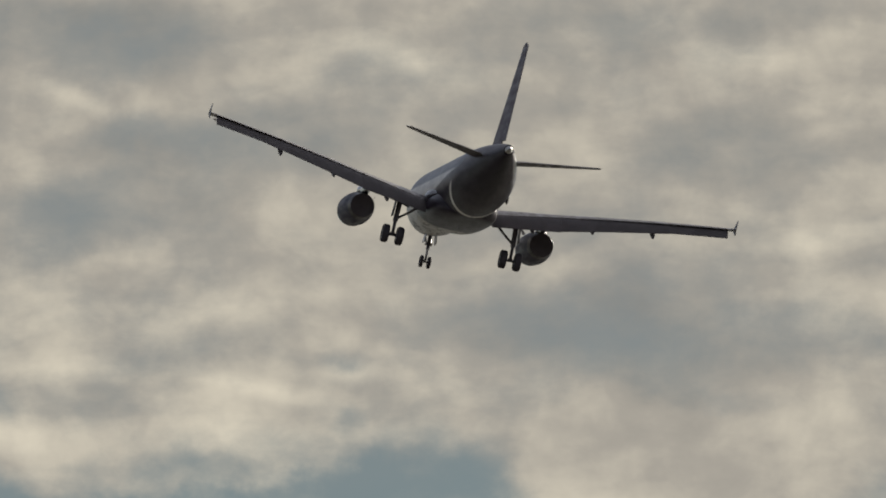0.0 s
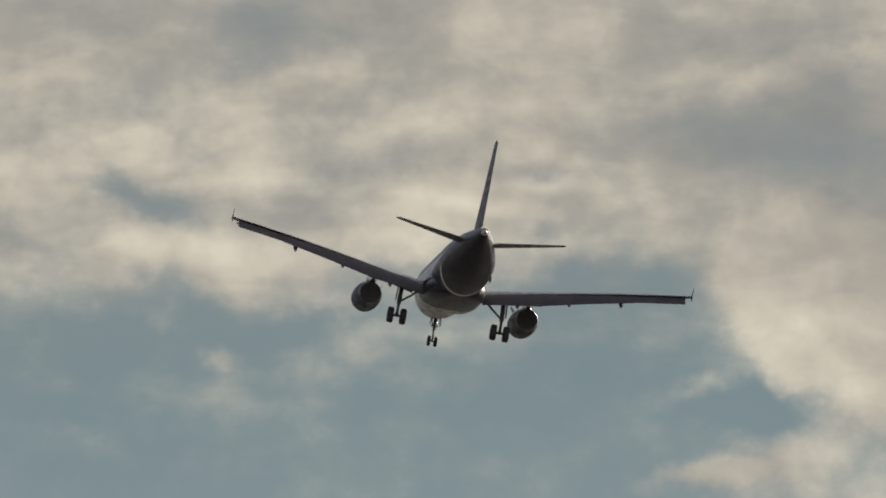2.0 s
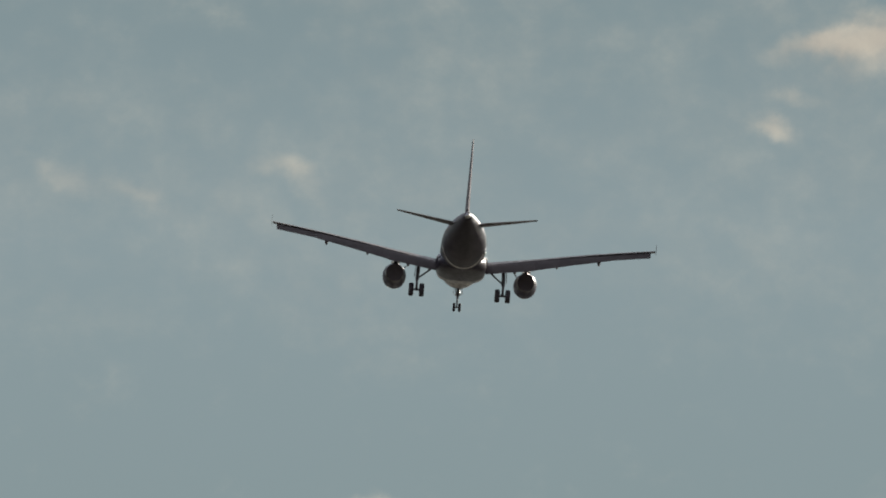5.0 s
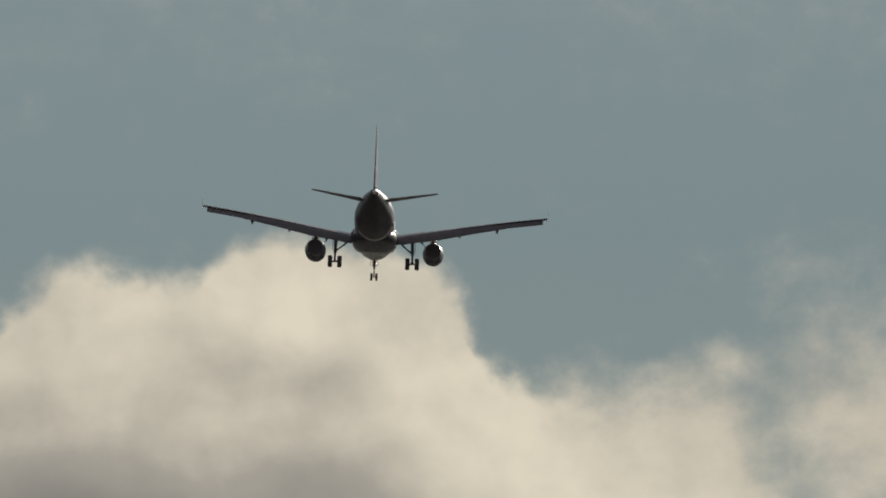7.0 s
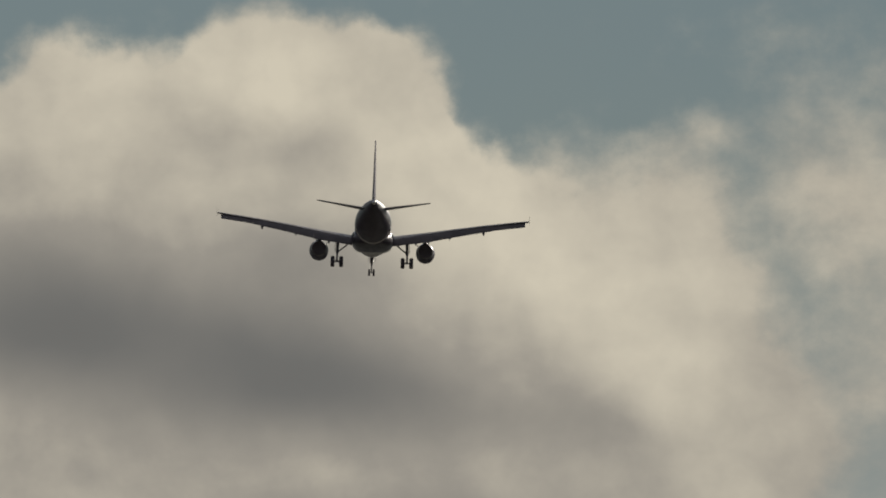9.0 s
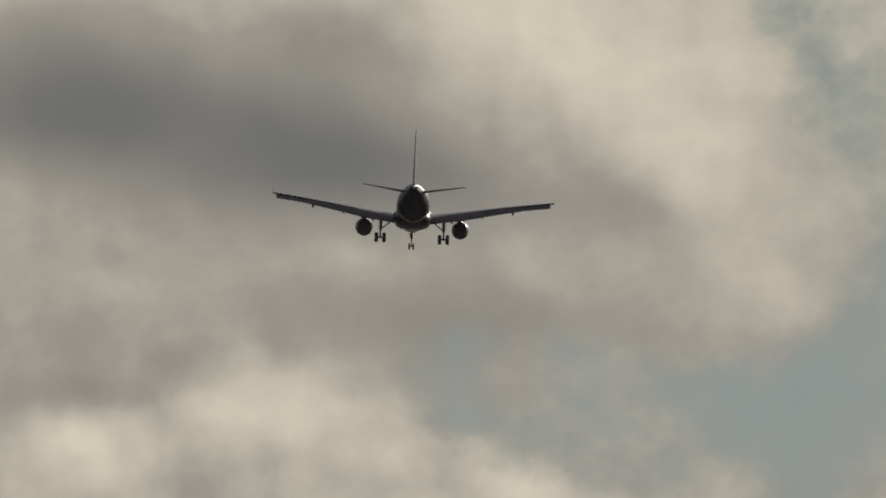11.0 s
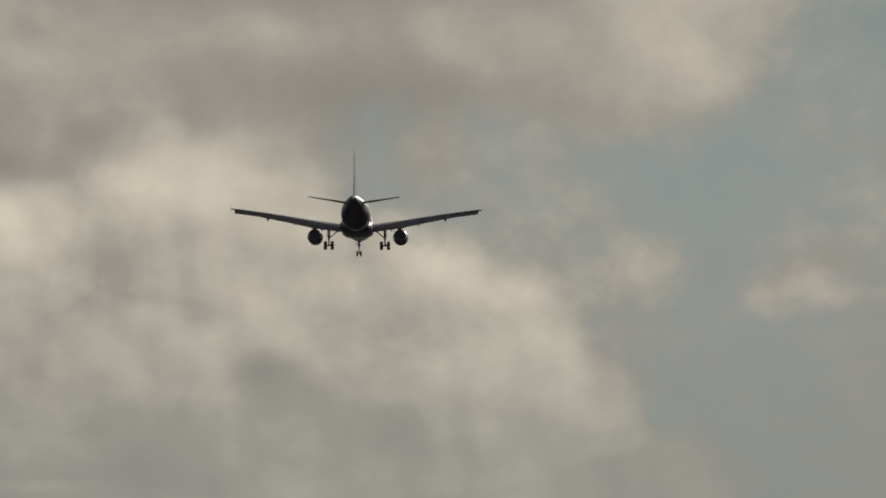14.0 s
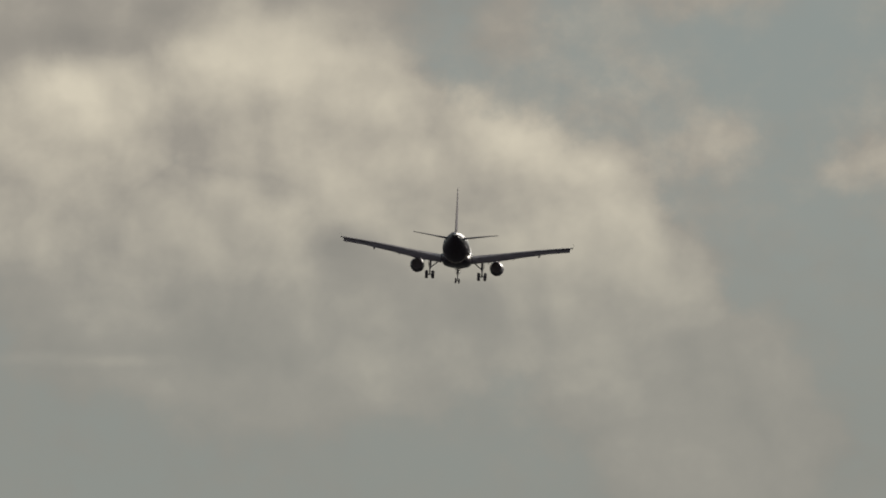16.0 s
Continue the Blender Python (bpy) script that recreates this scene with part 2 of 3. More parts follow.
    d = bank(d, 1.02, 3.40, 0.30, 0.14, -0.14)
    d = bank(d, -0.14, 3.59, 0.40, 0.09, -0.20)
    d = bank(d, 1.00, 1.06, 0.17, 0.07, -0.45)
    d = bank(d, -0.22, 1.12, 0.32, 0.16, -0.25)
    d = bank(d, 1.05, 2.08, 0.35, 0.16, 0.20)
    d = bank(d, 0.62, 2.27, 0.16, 0.10, 0.35)
    d = bank(d, 0.95, 3.62, 0.45, 0.28, -0.12)
    d = n.math("ADD", d, n.ramp(v, 3.40, 3.80, 0.0, -0.07))
    ragged = n.ramp(d, -0.1, 0.5, 0.4, 1.0)                   # clear sky is the smoother
    d = n.math("ADD", d, n.math("MULTIPLY", n.math("MULTIPLY", fleece, ragged), n.math("ADD", n.ramp(v, 1.2, 1.9, 1.0, 0.8), n.ramp(v, 2.9, 3.2, 0.0, 0.35))))
    d = n.math("ADD", d, n.math("MULTIPLY", n.math("MULTIPLY", streaks, high), 1.1))
    d = n.math("ADD", d, n.math("MULTIPLY", wisps, n.math("ADD", n.ramp(v, 1.0, 1.35, 0.60, 0.50), n.ramp(v, 2.9, 3.2, 0.0, 0.4))))
    d = n.math("ADD", d, n.math("MULTIPLY", streaks, n.ramp(v, 0.9, 1.35, 0.5, 0.0)))
    crisp = n.ramp(v, 1.5, 1.9)
    thick = n.ramp(d, n.math("SUBTRACT", n.math("MULTIPLY", crisp, 0.20), 0.18), n.math("SUBTRACT", 1.05, n.math("MULTIPLY", crisp, 0.15)))

    # --- how bright it is ---
    def light(total, x, y, rx, ry, amount, turn=0.0, core=0.0):
        return bank(total, x, y, rx, ry, amount, turn, core, place=eased)

    level = n.add("ShaderNodeSeparateXYZ")
    n.put(level.inputs[0], eased)
    w = level.outputs[1]
    s = n.ramp(v, 0.2, 1.0, 0.50, 0.64)
    s = n.math("ADD", s, n.ramp(w, 3.15, 3.7, 0.0, -0.27))
    s = light(s, 0.20, 0.08, 0.26, 0.12, -0.20)
    s = light(s, 0.90, 0.58, 0.45, 0.12, -0.20)
    s = light(s, 1.35, 0.64, 0.40, 0.12, -0.16)
    s = light(s, 0.70, 0.11, 0.20, 0.04, 0.20, 14)
    s = light(s, 0.13, 0.18, 0.14, 0.03, 0.20, 20)
    s = light(s, 0.62, 0.13, 0.32, 0.10, 0.14)
    s = light(s, 0.22, 0.25, 0.24, 0.06, -0.16)
    s = light(s, 0.12, 0.39, 0.18, 0.08, -0.14)
    s = light(s, 0.30, 0.57, 0.26, 0.08, 0.10)
    s = light(s, -0.10, 0.56, 0.36, 0.14, 0.14)
    s = light(s, 0.62, 0.655, 0.08, 0.03, 0.24)
    s = light(s, 0.45, 0.69, 0.20, 0.03, 0.18, 10)
    s = light(s, 0.15, 0.66, 0.24, 0.04, 0.16)
    s = light(s, 1.32, 0.10, 0.20, 0.05, 0.18)
    s = light(s, 1.50, 0.42, 0.22, 0.04, 0.18, -10)
    s = light(s, 1.15, 0.78, 0.52, 0.16, -0.20)
    s = light(s, 0.30, 0.78, 0.80, 0.05, 0.14)
    s = light(s, 1.00, 0.95, 0.30, 0.12, 0.10)
    # sunlit crowns and grey undersides
    s = n.math("ADD", s, n.math("MULTIPLY", heap, 0.20))
    s = n.math("ADD", s, n.ramp(w, 2.8, 3.0, 0.0, -0.06))
    s = light(s, 0.60, 3.55, 0.36, 0.26, 0.12)
    s = n.math("ADD", s, n.math("MULTIPLY", n.ramp(w, 1.8, 2.0), n.ramp(w, 2.45, 2.85, 0.10, -0.05)))
    s = light(s, -0.34, 3.065, 0.27, 0.055, -0.17)
    s = light(s, -0.32, 3.135, 0.16, 0.05, 0.03)
    s = light(s, 0.83, 3.24, 0.15, 0.10, 0.12)
    s = light(s, 1.12, 3.27, 0.18, 0.10, 0.14)
    s = light(s, -0.10, 3.01, 0.12, 0.06, -0.16)
    s = light(s, 0.33, 3.02, 0.14, 0.08, -0.10)
    s = light(s, 0.62, 3.34, 0.16, 0.10, 0.14, 40)
    s = light(s, -0.05, 2.08, 0.60, 0.16, 0.16)
    s = light(s, 0.45, 2.26, 0.60, 0.26, 0.12)
    s = light(s, 0.12, 2.12, 0.14, 0.12, 0.14)
    s = light(s, -0.26, 2.20, 0.16, 0.10, 0.12)
    s = light(s, 0.40, 2.30, 0.22, 0.16, 0.10, 40)
    s = light(s, 0.15, 2.25, 0.14, 0.09, -0.20)
    s = light(s, -0.40, 2.28, 0.14, 0.07, -0.16)
    s = light(s, -0.02, 2.24, 0.10, 0.12, -0.08)
    s = light(s, -0.10, 2.57, 0.85, 0.28, -0.34, 6, 0.1)
    s = light(s, -0.28, 2.42, 0.32, 0.13, -0.16)
    s = light(s, -0.04, 2.62, 0.62, 0.19, -0.28, 6, 0.2)
    s = light(s, -0.46, 2.52, 0.46, 0.22, -0.28, 0, 0.1)
    s = light(s, 0.30, 2.67, 0.46, 0.17, -0.20, 12)
    s = light(s, 0.14, 2.44, 0.26, 0.16, -0.22)
    s = light(s, 0.66, 2.73, 0.30, 0.08, -0.18, 8)
    s = light(s, 0.54, 2.46, 0.30, 0.20, 0.18, 35)
    s = light(s, 0.80, 2.62, 0.22, 0.34, 0.20, -10)
    s = light(s, 0.90, 2.88, 0.16, 0.12, 0.14)
    s = light(s, 0.36, 2.92, 0.50, 0.12, -0.22)
    s = light(s, -0.32, 2.98, 0.50, 0.09, -0.08)
    s = light(s, 0.04, 3.08, 0.24, 0.12, 0.16)
    s = light(s, 0.50, 3.23, 0.24, 0.09, 0.20, 30)
    s = light(s, -0.29, 3.17, 0.18, 0.09, 0.20)
    s = light(s, -0.10, 3.24, 0.13, 0.13, -0.16)
    s = light(s, 0.19, 3.44, 0.10, 0.09, -0.16)
    s = light(s, 0.10, 3.40, 0.07, 0.12, 0.10)
    s = light(s, 0.44, 3.55, 0.20, 0.08, -0.12)
    s = light(s, -0.10, 3.60, 0.50, 0.07, -0.14)
    s = light(s, 0.24, 3.62, 0.12, 0.12, 0.08)
    s = light(s, -0.30, 3.622, 0.26, 0.022, 0.18)
    s = light(s, 0.62, 3.42, 0.30, 0.14, 0.12)
    s = light(s, 0.40, 3.70, 0.40, 0.17, 0.14)
    calm = n.ramp(s, 0.05, 0.55, 0.15, 1.0)
    s = n.math("ADD", s, n.math("MULTIPLY", n.math("MULTIPLY", fleece, calm), n.ramp(v, 1.2, 2.0, 0.5, 0.20)))
    s = n.math("ADD", s, n.math("MULTIPLY", n.math("MULTIPLY", relief, calm), n.math("ADD", n.ramp(v, 1.2, 2.0, 0.6, 0.42), n.ramp(v, 2.9, 3.3, 0.0, 0.3))))
    s = n.math("ADD", s, n.math("MULTIPLY", n.math("MULTIPLY", streaks, high), 0.75))
    s = n.math("ADD", s, n.math("MULTIPLY", n.math("MULTIPLY", wisps, calm), 0.16))

    ramp = n.add("ShaderNodeValToRGB")
    n.put(ramp.inputs[0], n.math("MULTIPLY", n.math("ADD", s, 0.4), 1 / 1.4))
    e = ramp.color_ramp.elements
    e[0].position, e[0].color = 0.0, rgb(0.100, 0.100, 0.097)
    e[1].position, e[1].color = 1.0, rgb(0.620, 0.565, 0.450)
    for at, colour in ((0.4 / 1.4, rgb(0.158, 0.156, 0.147)), (0.9 / 1.4, rgb(0.322, 0.298, 0.257))):
        e.new(at).color = colour
    blue = n.add("ShaderNodeValToRGB")
    n.put(blue.inputs[0], n.math("MULTIPLY", v, 0.25))
    e = blue.color_ramp.elements
    e[0].position, e[0].color = 0.15, rgb(0.188, 0.208, 0.210)
    e[1].position, e[1].color = 0.93, rgb(0.256, 0.270, 0.247)
    for at, colour in ((0.25, rgb(0.152, 0.200, 0.213)), (0.31, rgb(0.165, 0.214, 0.228)), (0.38, rgb(0.181, 0.231, 0.246)), (0.50, rgb(0.172, 0.220, 0.230)), (0.60, rgb(0.190, 0.230, 0.225)), (0.75, rgb(0.262, 0.290, 0.276)), (0.85, rgb(0.268, 0.288, 0.268))):
        e.new(at).color = colour
    veiled = n.mix(n.ramp(w, 3.2, 3.65, 0.0, 0.5), ramp.outputs[0], rgb(0.288, 0.290, 0.258))   # low haze over the cloud
    colour = n.mix(thick, blue.outputs[0], veiled)
    glow = n.add("ShaderNodeEmission")
    n.put(glow.inputs[0], colour)
    n.tree.links.new(glow.outputs[0], n.out.inputs[0])
    return n.mat


# ---- ground and sky ----
def link(name, bm, material, smooth=True):
    mesh = bpy.data.meshes.new(name)
    bmesh.ops.recalc_face_normals(bm, faces=bm.faces)
    bm.to_mesh(mesh)
    bm.free()
    for p in mesh.polygons:
        p.use_smooth = smooth
    if smooth:
        mesh.set_sharp_from_angle(angle=radians(38))
    mesh.materials.append(material)
    return new(name, mesh)


def part(name, bm, material, parent, label="", smooth=True):
    ob = link(name, bm, material, smooth)
    ob.parent = parent
    return tagged(ob, label=label)


# never in view: closes the place and bounces light onto the airliner's underside
bm = bmesh.new()
bmesh.ops.create_grid(bm, x_segments=24, y_segments=24, size=4900)
ground = link("ground", bm, bounce_ground(), smooth=False)
tagged(ground, label="unseen flat grey-green ground reaching to the horizon, bounces light upward", category="ground", kind="structure")


def make_backdrop():
    """Far sky: part of a sphere round the viewer. Its UV map is in thousandths of the angle 1 / 25600, x to the right and y down."""
    R, UNIT = 4600.0, 25.6
    el_top, az_zero = radians(11.2720), 0.450
    bm = bmesh.new()
    uv = bm.loops.layers.uv.new("sky")
    cols, rows = 80, 40
    grid = []
    for j in range(rows + 1):
        el = radians(-0.1 + 13.1 * j / rows)
        grid.append([(bm.verts.new((R * math.sin(az) * math.cos(el), R * math.cos(az) * math.cos(el), EYE + R * math.sin(el))), az, el)
                     for az in (radians(-40 + 80 * i / cols) for i in range(cols + 1))])
    for j in range(rows):
        for i in range(cols):
            corners = [grid[j][i], grid[j][i + 1], grid[j + 1][i + 1], grid[j + 1][i]]
            face = bm.faces.new([c[0] for c in corners])
            for loop, (v, az, el) in zip(face.loops, corners):
                loop[uv].uv = (az * UNIT - az_zero + 0.784, (el_top - el) * UNIT + 0.441)
    ob = link("backdrop", bm, cloudy_sky())
    tagged(ob, label="pale blue-grey sky with broken cream and grey clouds", category="sky", kind="structure")


make_backdrop()


# ---- the airliner: x to its right, y forward, z up; origin on the axis above the main wheels ----
def tube(rings, caps=True):
    """A skin through rings of points with equal counts."""
    bm = bmesh.new()
    made = [[bm.verts.new(p) for p in ring] for ring in rings]
    for a, b in zip(made, made[1:]):
        for i in range(len(a)):
            bm.faces.new((a[i], a[(i + 1) % len(a)], b[(i + 1) % len(b)], b[i]))
    if caps:
        bm.faces.new(made[0][::-1])
        bm.faces.new(made[-1])
    return bm


def ellipse(y, w, zc, h, count=48, x=0.0, power=2.0):
    pts = []
    for i in range(count):
        a = 2 * math.pi * i / count
        c, s = math.cos(a), math.sin(a)
        pts.append((x + w * math.copysign(abs(c) ** (2 / power), c), y, zc + h * math.copysign(abs(s) ** (2 / power), s)))
    return pts


def between(stations, steps):
    """Rings at even steps between stations, by a smooth curve through them."""
    out = []
    for k in range(len(stations) - 1):
        p0, p1 = stations[max(0, k - 1)], stations[k]
        p2, p3 = stations[k + 1], stations[min(len(stations) - 1, k + 2)]
        for i in range(steps):
            t = i / steps
            out.append([0.5 * (2 * b + (c - a) * t + (2 * a - 5 * b + 4 * c - d) * t * t + (3 * b - a - 3 * c + d) * t ** 3)
                        for a, b, c, d in zip(p0, p1, p2, p3)])
    out.append(list(stations[-1]))
    return out


def aerofoil(chord, thick, camber=0.02, count=14, blunt=0.004):
    """Points (back from the nose, up) round a section."""
    top, low = [], []
    for i in range(count + 1):
        u = 0.5 * (1 - math.cos(math.pi * i / count))
        half = 5 * thick * (0.2969 * math.sqrt(u) - 0.126 * u - 0.3516 * u * u + 0.2843 * u ** 3 - 0.1015 * u ** 4) + blunt * u
        bend = camber * math.sin(math.pi * u)
        top.append((u * chord, (bend + half) * chord))
        low.append((u * chord, (bend - half) * chord))
    return top[::-1] + low[1:]


def lifting(sections, side=1, upright=False):
    """Loft of aerofoils: (span, y of nose, z, chord, thickness, droop in degrees)."""
    fine = []
    for a, b in zip(sections, sections[1:]):
        fine += [[p + (q - p) * i / 5 for p, q in zip(a, b)] for i in range(5)]
    rings = []
    for s, y, z, chord, thick, droop in fine + [sections[-1]]:
        c, d = math.cos(radians(droop)), math.sin(radians(droop))
        ring = []
        for back, up in aerofoil(chord, thick, 0.0 if upright else 0.02):
            b, u = back * c + up * d, up * c - back * d
            ring.append((u, y - b, s) if upright else (side * s, y - b, z + u))
        rings.append(ring)
    return tube(rings)


def rod(a, b, r, r2=None, count=14):
    a, b = Vector(a), Vector(b)
    q = (b - a).to_track_quat("Z", "Y")
    rings = []
    for p, radius in ((a, r), (b, r2 or r)):
        rings.append([p + q @ Vector((radius * math.cos(2 * math.pi * i / count), radius * math.sin(2 * math.pi * i / count), 0)) for i in range(count)])
    return tube(rings)


def joined(*many):
    bm = bmesh.new()
    for other in many:
        mesh = bpy.data.meshes.new("joint")
        other.to_mesh(mesh)
        other.free()
        bm.from_mesh(mesh)
        bpy.data.meshes.remove(mesh)
    return bm


def lathe(profile, centre, axis="Y", count=40, caps=True):
    """Turns (along, radius) about a line through centre."""
    rings = []
    for along, r in profile:
        ring = []
        for i in range(count):
            a = 2 * math.pi * i / count
            c, s = r * math.cos(a), r * math.sin(a)
            ring.append((centre[0] + c, centre[1] + along, centre[2] + s) if axis == "Y" else (centre[0] + along, centre[1] + c, centre[2] + s))
        rings.append(ring)
    return tube(rings, caps)


def slab(size, at, turn=(0, 0, 0), bevel=0.01):
    bm = bmesh.new()
    bmesh.ops.create_cube(bm, size=1, matrix=pose(*at, *turn) @ Matrix.Diagonal((*size, 1)))
    bmesh.ops.bevel(bm, geom=bm.edges[:], offset=bevel, segments=1, affect="EDGES")
    return bm


airliner = tagged(new("airliner"), label="twin-engined airliner, dark against the sky, wheels and flaps down", category="aeroplane")

# fuselage: (y, half width, height of centre, half height)
BODY = [(17.72, 0.04, -0.60, 0.04), (17.3, 0.58, -0.54, 0.55), (16.3, 1.15, -0.36, 1.20), (14.8, 1.62, -0.14, 1.74), (13.0, 1.89, -0.03, 1.99),
        (11.0, 1.975, 0.0, 2.07), (8.0, 1.975, 0.0, 2.07), (2.0, 1.975, 0.0, 2.07), (-3.0, 1.975, 0.0, 2.07), (-6.5, 1.975, 0.0, 2.07), (-9.0, 1.93, 0.10, 1.96),
        (-11.0, 1.78, 0.27, 1.79), (-13.0, 1.52, 0.50, 1.53), (-15.0, 1.20, 0.75, 1.22), (-17.0, 0.82, 1.00, 0.86), (-18.6, 0.50, 1.20, 0.54), (-19.5, 0.31, 1.30, 0.33)]
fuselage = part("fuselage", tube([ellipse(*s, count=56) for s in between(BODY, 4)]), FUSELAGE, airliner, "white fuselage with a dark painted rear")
# rim taper and polish are set so the sun glints on it
part("exhaust_pipe", joined(lathe([(0.32, 0.345), (0.0, 0.25), (-0.22, 0.18), (-0.36, 0.11), (-0.37, 0.08), (-0.1, 0.07)], (0, -19.6, 1.31), count=28)), PIPE, fuselage, "metal tail exhaust, tapered to catch a sun glint")
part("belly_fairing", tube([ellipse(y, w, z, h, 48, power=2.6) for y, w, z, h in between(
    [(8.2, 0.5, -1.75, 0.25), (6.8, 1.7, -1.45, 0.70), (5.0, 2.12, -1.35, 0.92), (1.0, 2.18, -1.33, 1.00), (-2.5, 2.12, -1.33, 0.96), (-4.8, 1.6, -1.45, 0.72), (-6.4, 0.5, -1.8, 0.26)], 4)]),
    FUSELAGE, airliner, "grimy belly fairing, white ahead, dark behind with wing shade in its colour")
for y, z, h in ((9.5, -2.02, 0.32), (-7.4, -2.0, 0.30), (-1.0, -2.34, 0.22)):
    part("blade_antenna", tube([[(0.02, y, z), (-0.02, y, z), (0, y - 0.35, z)], [(0.012, y - 0.15, z - h), (-0.012, y - 0.15, z - h), (0, y - 0.32, z - h)]]), RIM, fuselage)

# glossy fillets, added and tapered so the right one catches a sun glint
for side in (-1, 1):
    part("root_glint_fillet", tube([ellipse(y, w, z, h, 24, x=side * 1.86) for y, w, z, h in between([(2.5, 0.10, -0.9, 0.2), (0.5, 0.42, -0.85, 0.50), (-0.6, 0.44, -0.85, 0.52), (-1.6, 0.30, -0.8, 0.40), (-2.6, 0.04, -0.72, 0.06)], 4)]), FILLET, fuselage, "glossy dark fillet added to catch a sun glint at the wing root")

# invented part: a polished ellipsoid whose only job is a sun glint
part("glint_blob", tube([ellipse(-8.4 + 0.42 * math.cos(a), 0.10 * math.sin(a) + 0.002, -0.65, 0.36 * math.sin(a) + 0.004, 16, x=1.84) for a in (math.pi * i / 10 for i in range(11))]), BARE, fuselage, "small polished blob added for a sun glint on the rear flank")

# fin and rudder, spans along z
fin = part("fin", lifting([(1.35, -10.7, 0, 4.35, 0.10, 0), (2.1, -11.25, 0, 3.95, 0.10, 0), (8.08, -16.0, 0, 1.55, 0.09, 0), (8.26, -16.3, 0, 1.15, 0.05, 0)], upright=True), FIN_PAINT, airliner, "tall dark tail fin")
part("rudder", lifting([(2.15, -15.22, 0, 1.55, 0.12, 0), (8.06, -17.55, 0, 0.78, 0.10, 0)], upright=True), FIN_PAINT, fin)


def wing_z(s):
    """Height of the wing along its span: dihedral, flatter towards the tip, the curve fitted to the camera's view."""
    u = (s - 1.9) / 15.0
    return -0.97 + 2.72 * u - 0.67 * u * u


def wing_nose(s):
    return 5.75 - (s - 1.9) * 0.52


def wing_tail(s):
    return -0.45 - 0.03 * (s - 1.9) if s < 6.4 else -0.585 - (s - 6.4) * 0.306


def build_wing(side):
    sections = []
    for s, thick in ((0.9, 0.15), (1.9, 0.15), (4.0, 0.135), (6.4, 0.118), (9.0, 0.112), (12.0, 0.108), (15.0, 0.105), (16.85, 0.10)):
        chord = (wing_nose(s) - wing_tail(s)) * 0.92
        sections.append((s, wing_nose(s), wing_z(s), chord, thick, 1.5))
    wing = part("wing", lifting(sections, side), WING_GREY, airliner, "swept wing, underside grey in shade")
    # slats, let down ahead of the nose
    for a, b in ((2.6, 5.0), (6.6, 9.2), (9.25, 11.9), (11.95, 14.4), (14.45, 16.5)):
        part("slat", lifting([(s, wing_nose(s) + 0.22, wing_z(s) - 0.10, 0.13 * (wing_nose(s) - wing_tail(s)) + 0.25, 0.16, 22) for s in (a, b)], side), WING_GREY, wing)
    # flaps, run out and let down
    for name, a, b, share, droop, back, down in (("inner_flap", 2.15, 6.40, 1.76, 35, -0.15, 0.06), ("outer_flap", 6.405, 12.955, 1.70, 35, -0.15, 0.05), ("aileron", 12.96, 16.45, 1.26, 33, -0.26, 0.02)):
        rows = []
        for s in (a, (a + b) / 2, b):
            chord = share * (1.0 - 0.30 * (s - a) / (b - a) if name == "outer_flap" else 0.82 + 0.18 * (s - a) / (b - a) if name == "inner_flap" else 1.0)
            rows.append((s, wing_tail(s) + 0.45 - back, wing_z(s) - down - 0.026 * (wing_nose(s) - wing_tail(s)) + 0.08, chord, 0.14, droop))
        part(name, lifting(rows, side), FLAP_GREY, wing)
    # flap track fairings
    for s, length in ((4.7, 2.5), (8.35, 2.4), (12.0, 2.2)):
        y0, z0 = wing_tail(s) + 1.6, wing_z(s) - (0.50 if s < 6 else 0.36)
        rings = [ellipse(y0 - length * u, 0.16 * math.sin(math.pi * min(1, 0.06 + u * 0.92)) ** 0.6, z0 - 0.12 - 0.88 * max(0, u - 0.30), 0.24 * math.sin(math.pi * min(1, 0.06 + u * 0.92)) ** 0.6, 16, x=side * s) for u in [i / 10 for i in range(11)]]
        part("flap_track_fairing", tube(rings), FLAP_GREY, wing)
    # wingtip fence
    s, y, z = 16.92, wing_nose(16.85), wing_z(16.85)
    fence = bmesh.new()
    outline = [(y - 0.15, 0.0), (y - 1.35, 0.52), (y - 1.75, 0.56), (y - 1.62, 0.0), (y - 1.75, -0.40), (y - 1.40, -0.38)]
    both = [[fence.verts.new((side * (s + o), yy, z + dz)) for yy, dz in outline] for o in (-0.009, 0.009)]
    fence.faces.new(both[0])
    fence.faces.new(both[1])
    for i in range(len(outline)):
        j = (i + 1) % len(outline)
        fence.faces.new((both[0][i], both[0][j], both[1][j], both[1][i]))
    part("wingtip_fence", fence, WING_GREY, wing, smooth=False)


def build_tailplane(side):
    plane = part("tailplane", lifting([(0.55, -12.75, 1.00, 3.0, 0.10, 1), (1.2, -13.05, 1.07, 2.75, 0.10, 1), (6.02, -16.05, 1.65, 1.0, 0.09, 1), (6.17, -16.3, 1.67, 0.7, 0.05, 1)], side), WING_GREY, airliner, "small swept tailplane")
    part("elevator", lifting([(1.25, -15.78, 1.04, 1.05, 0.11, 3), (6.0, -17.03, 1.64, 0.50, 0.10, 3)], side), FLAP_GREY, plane)


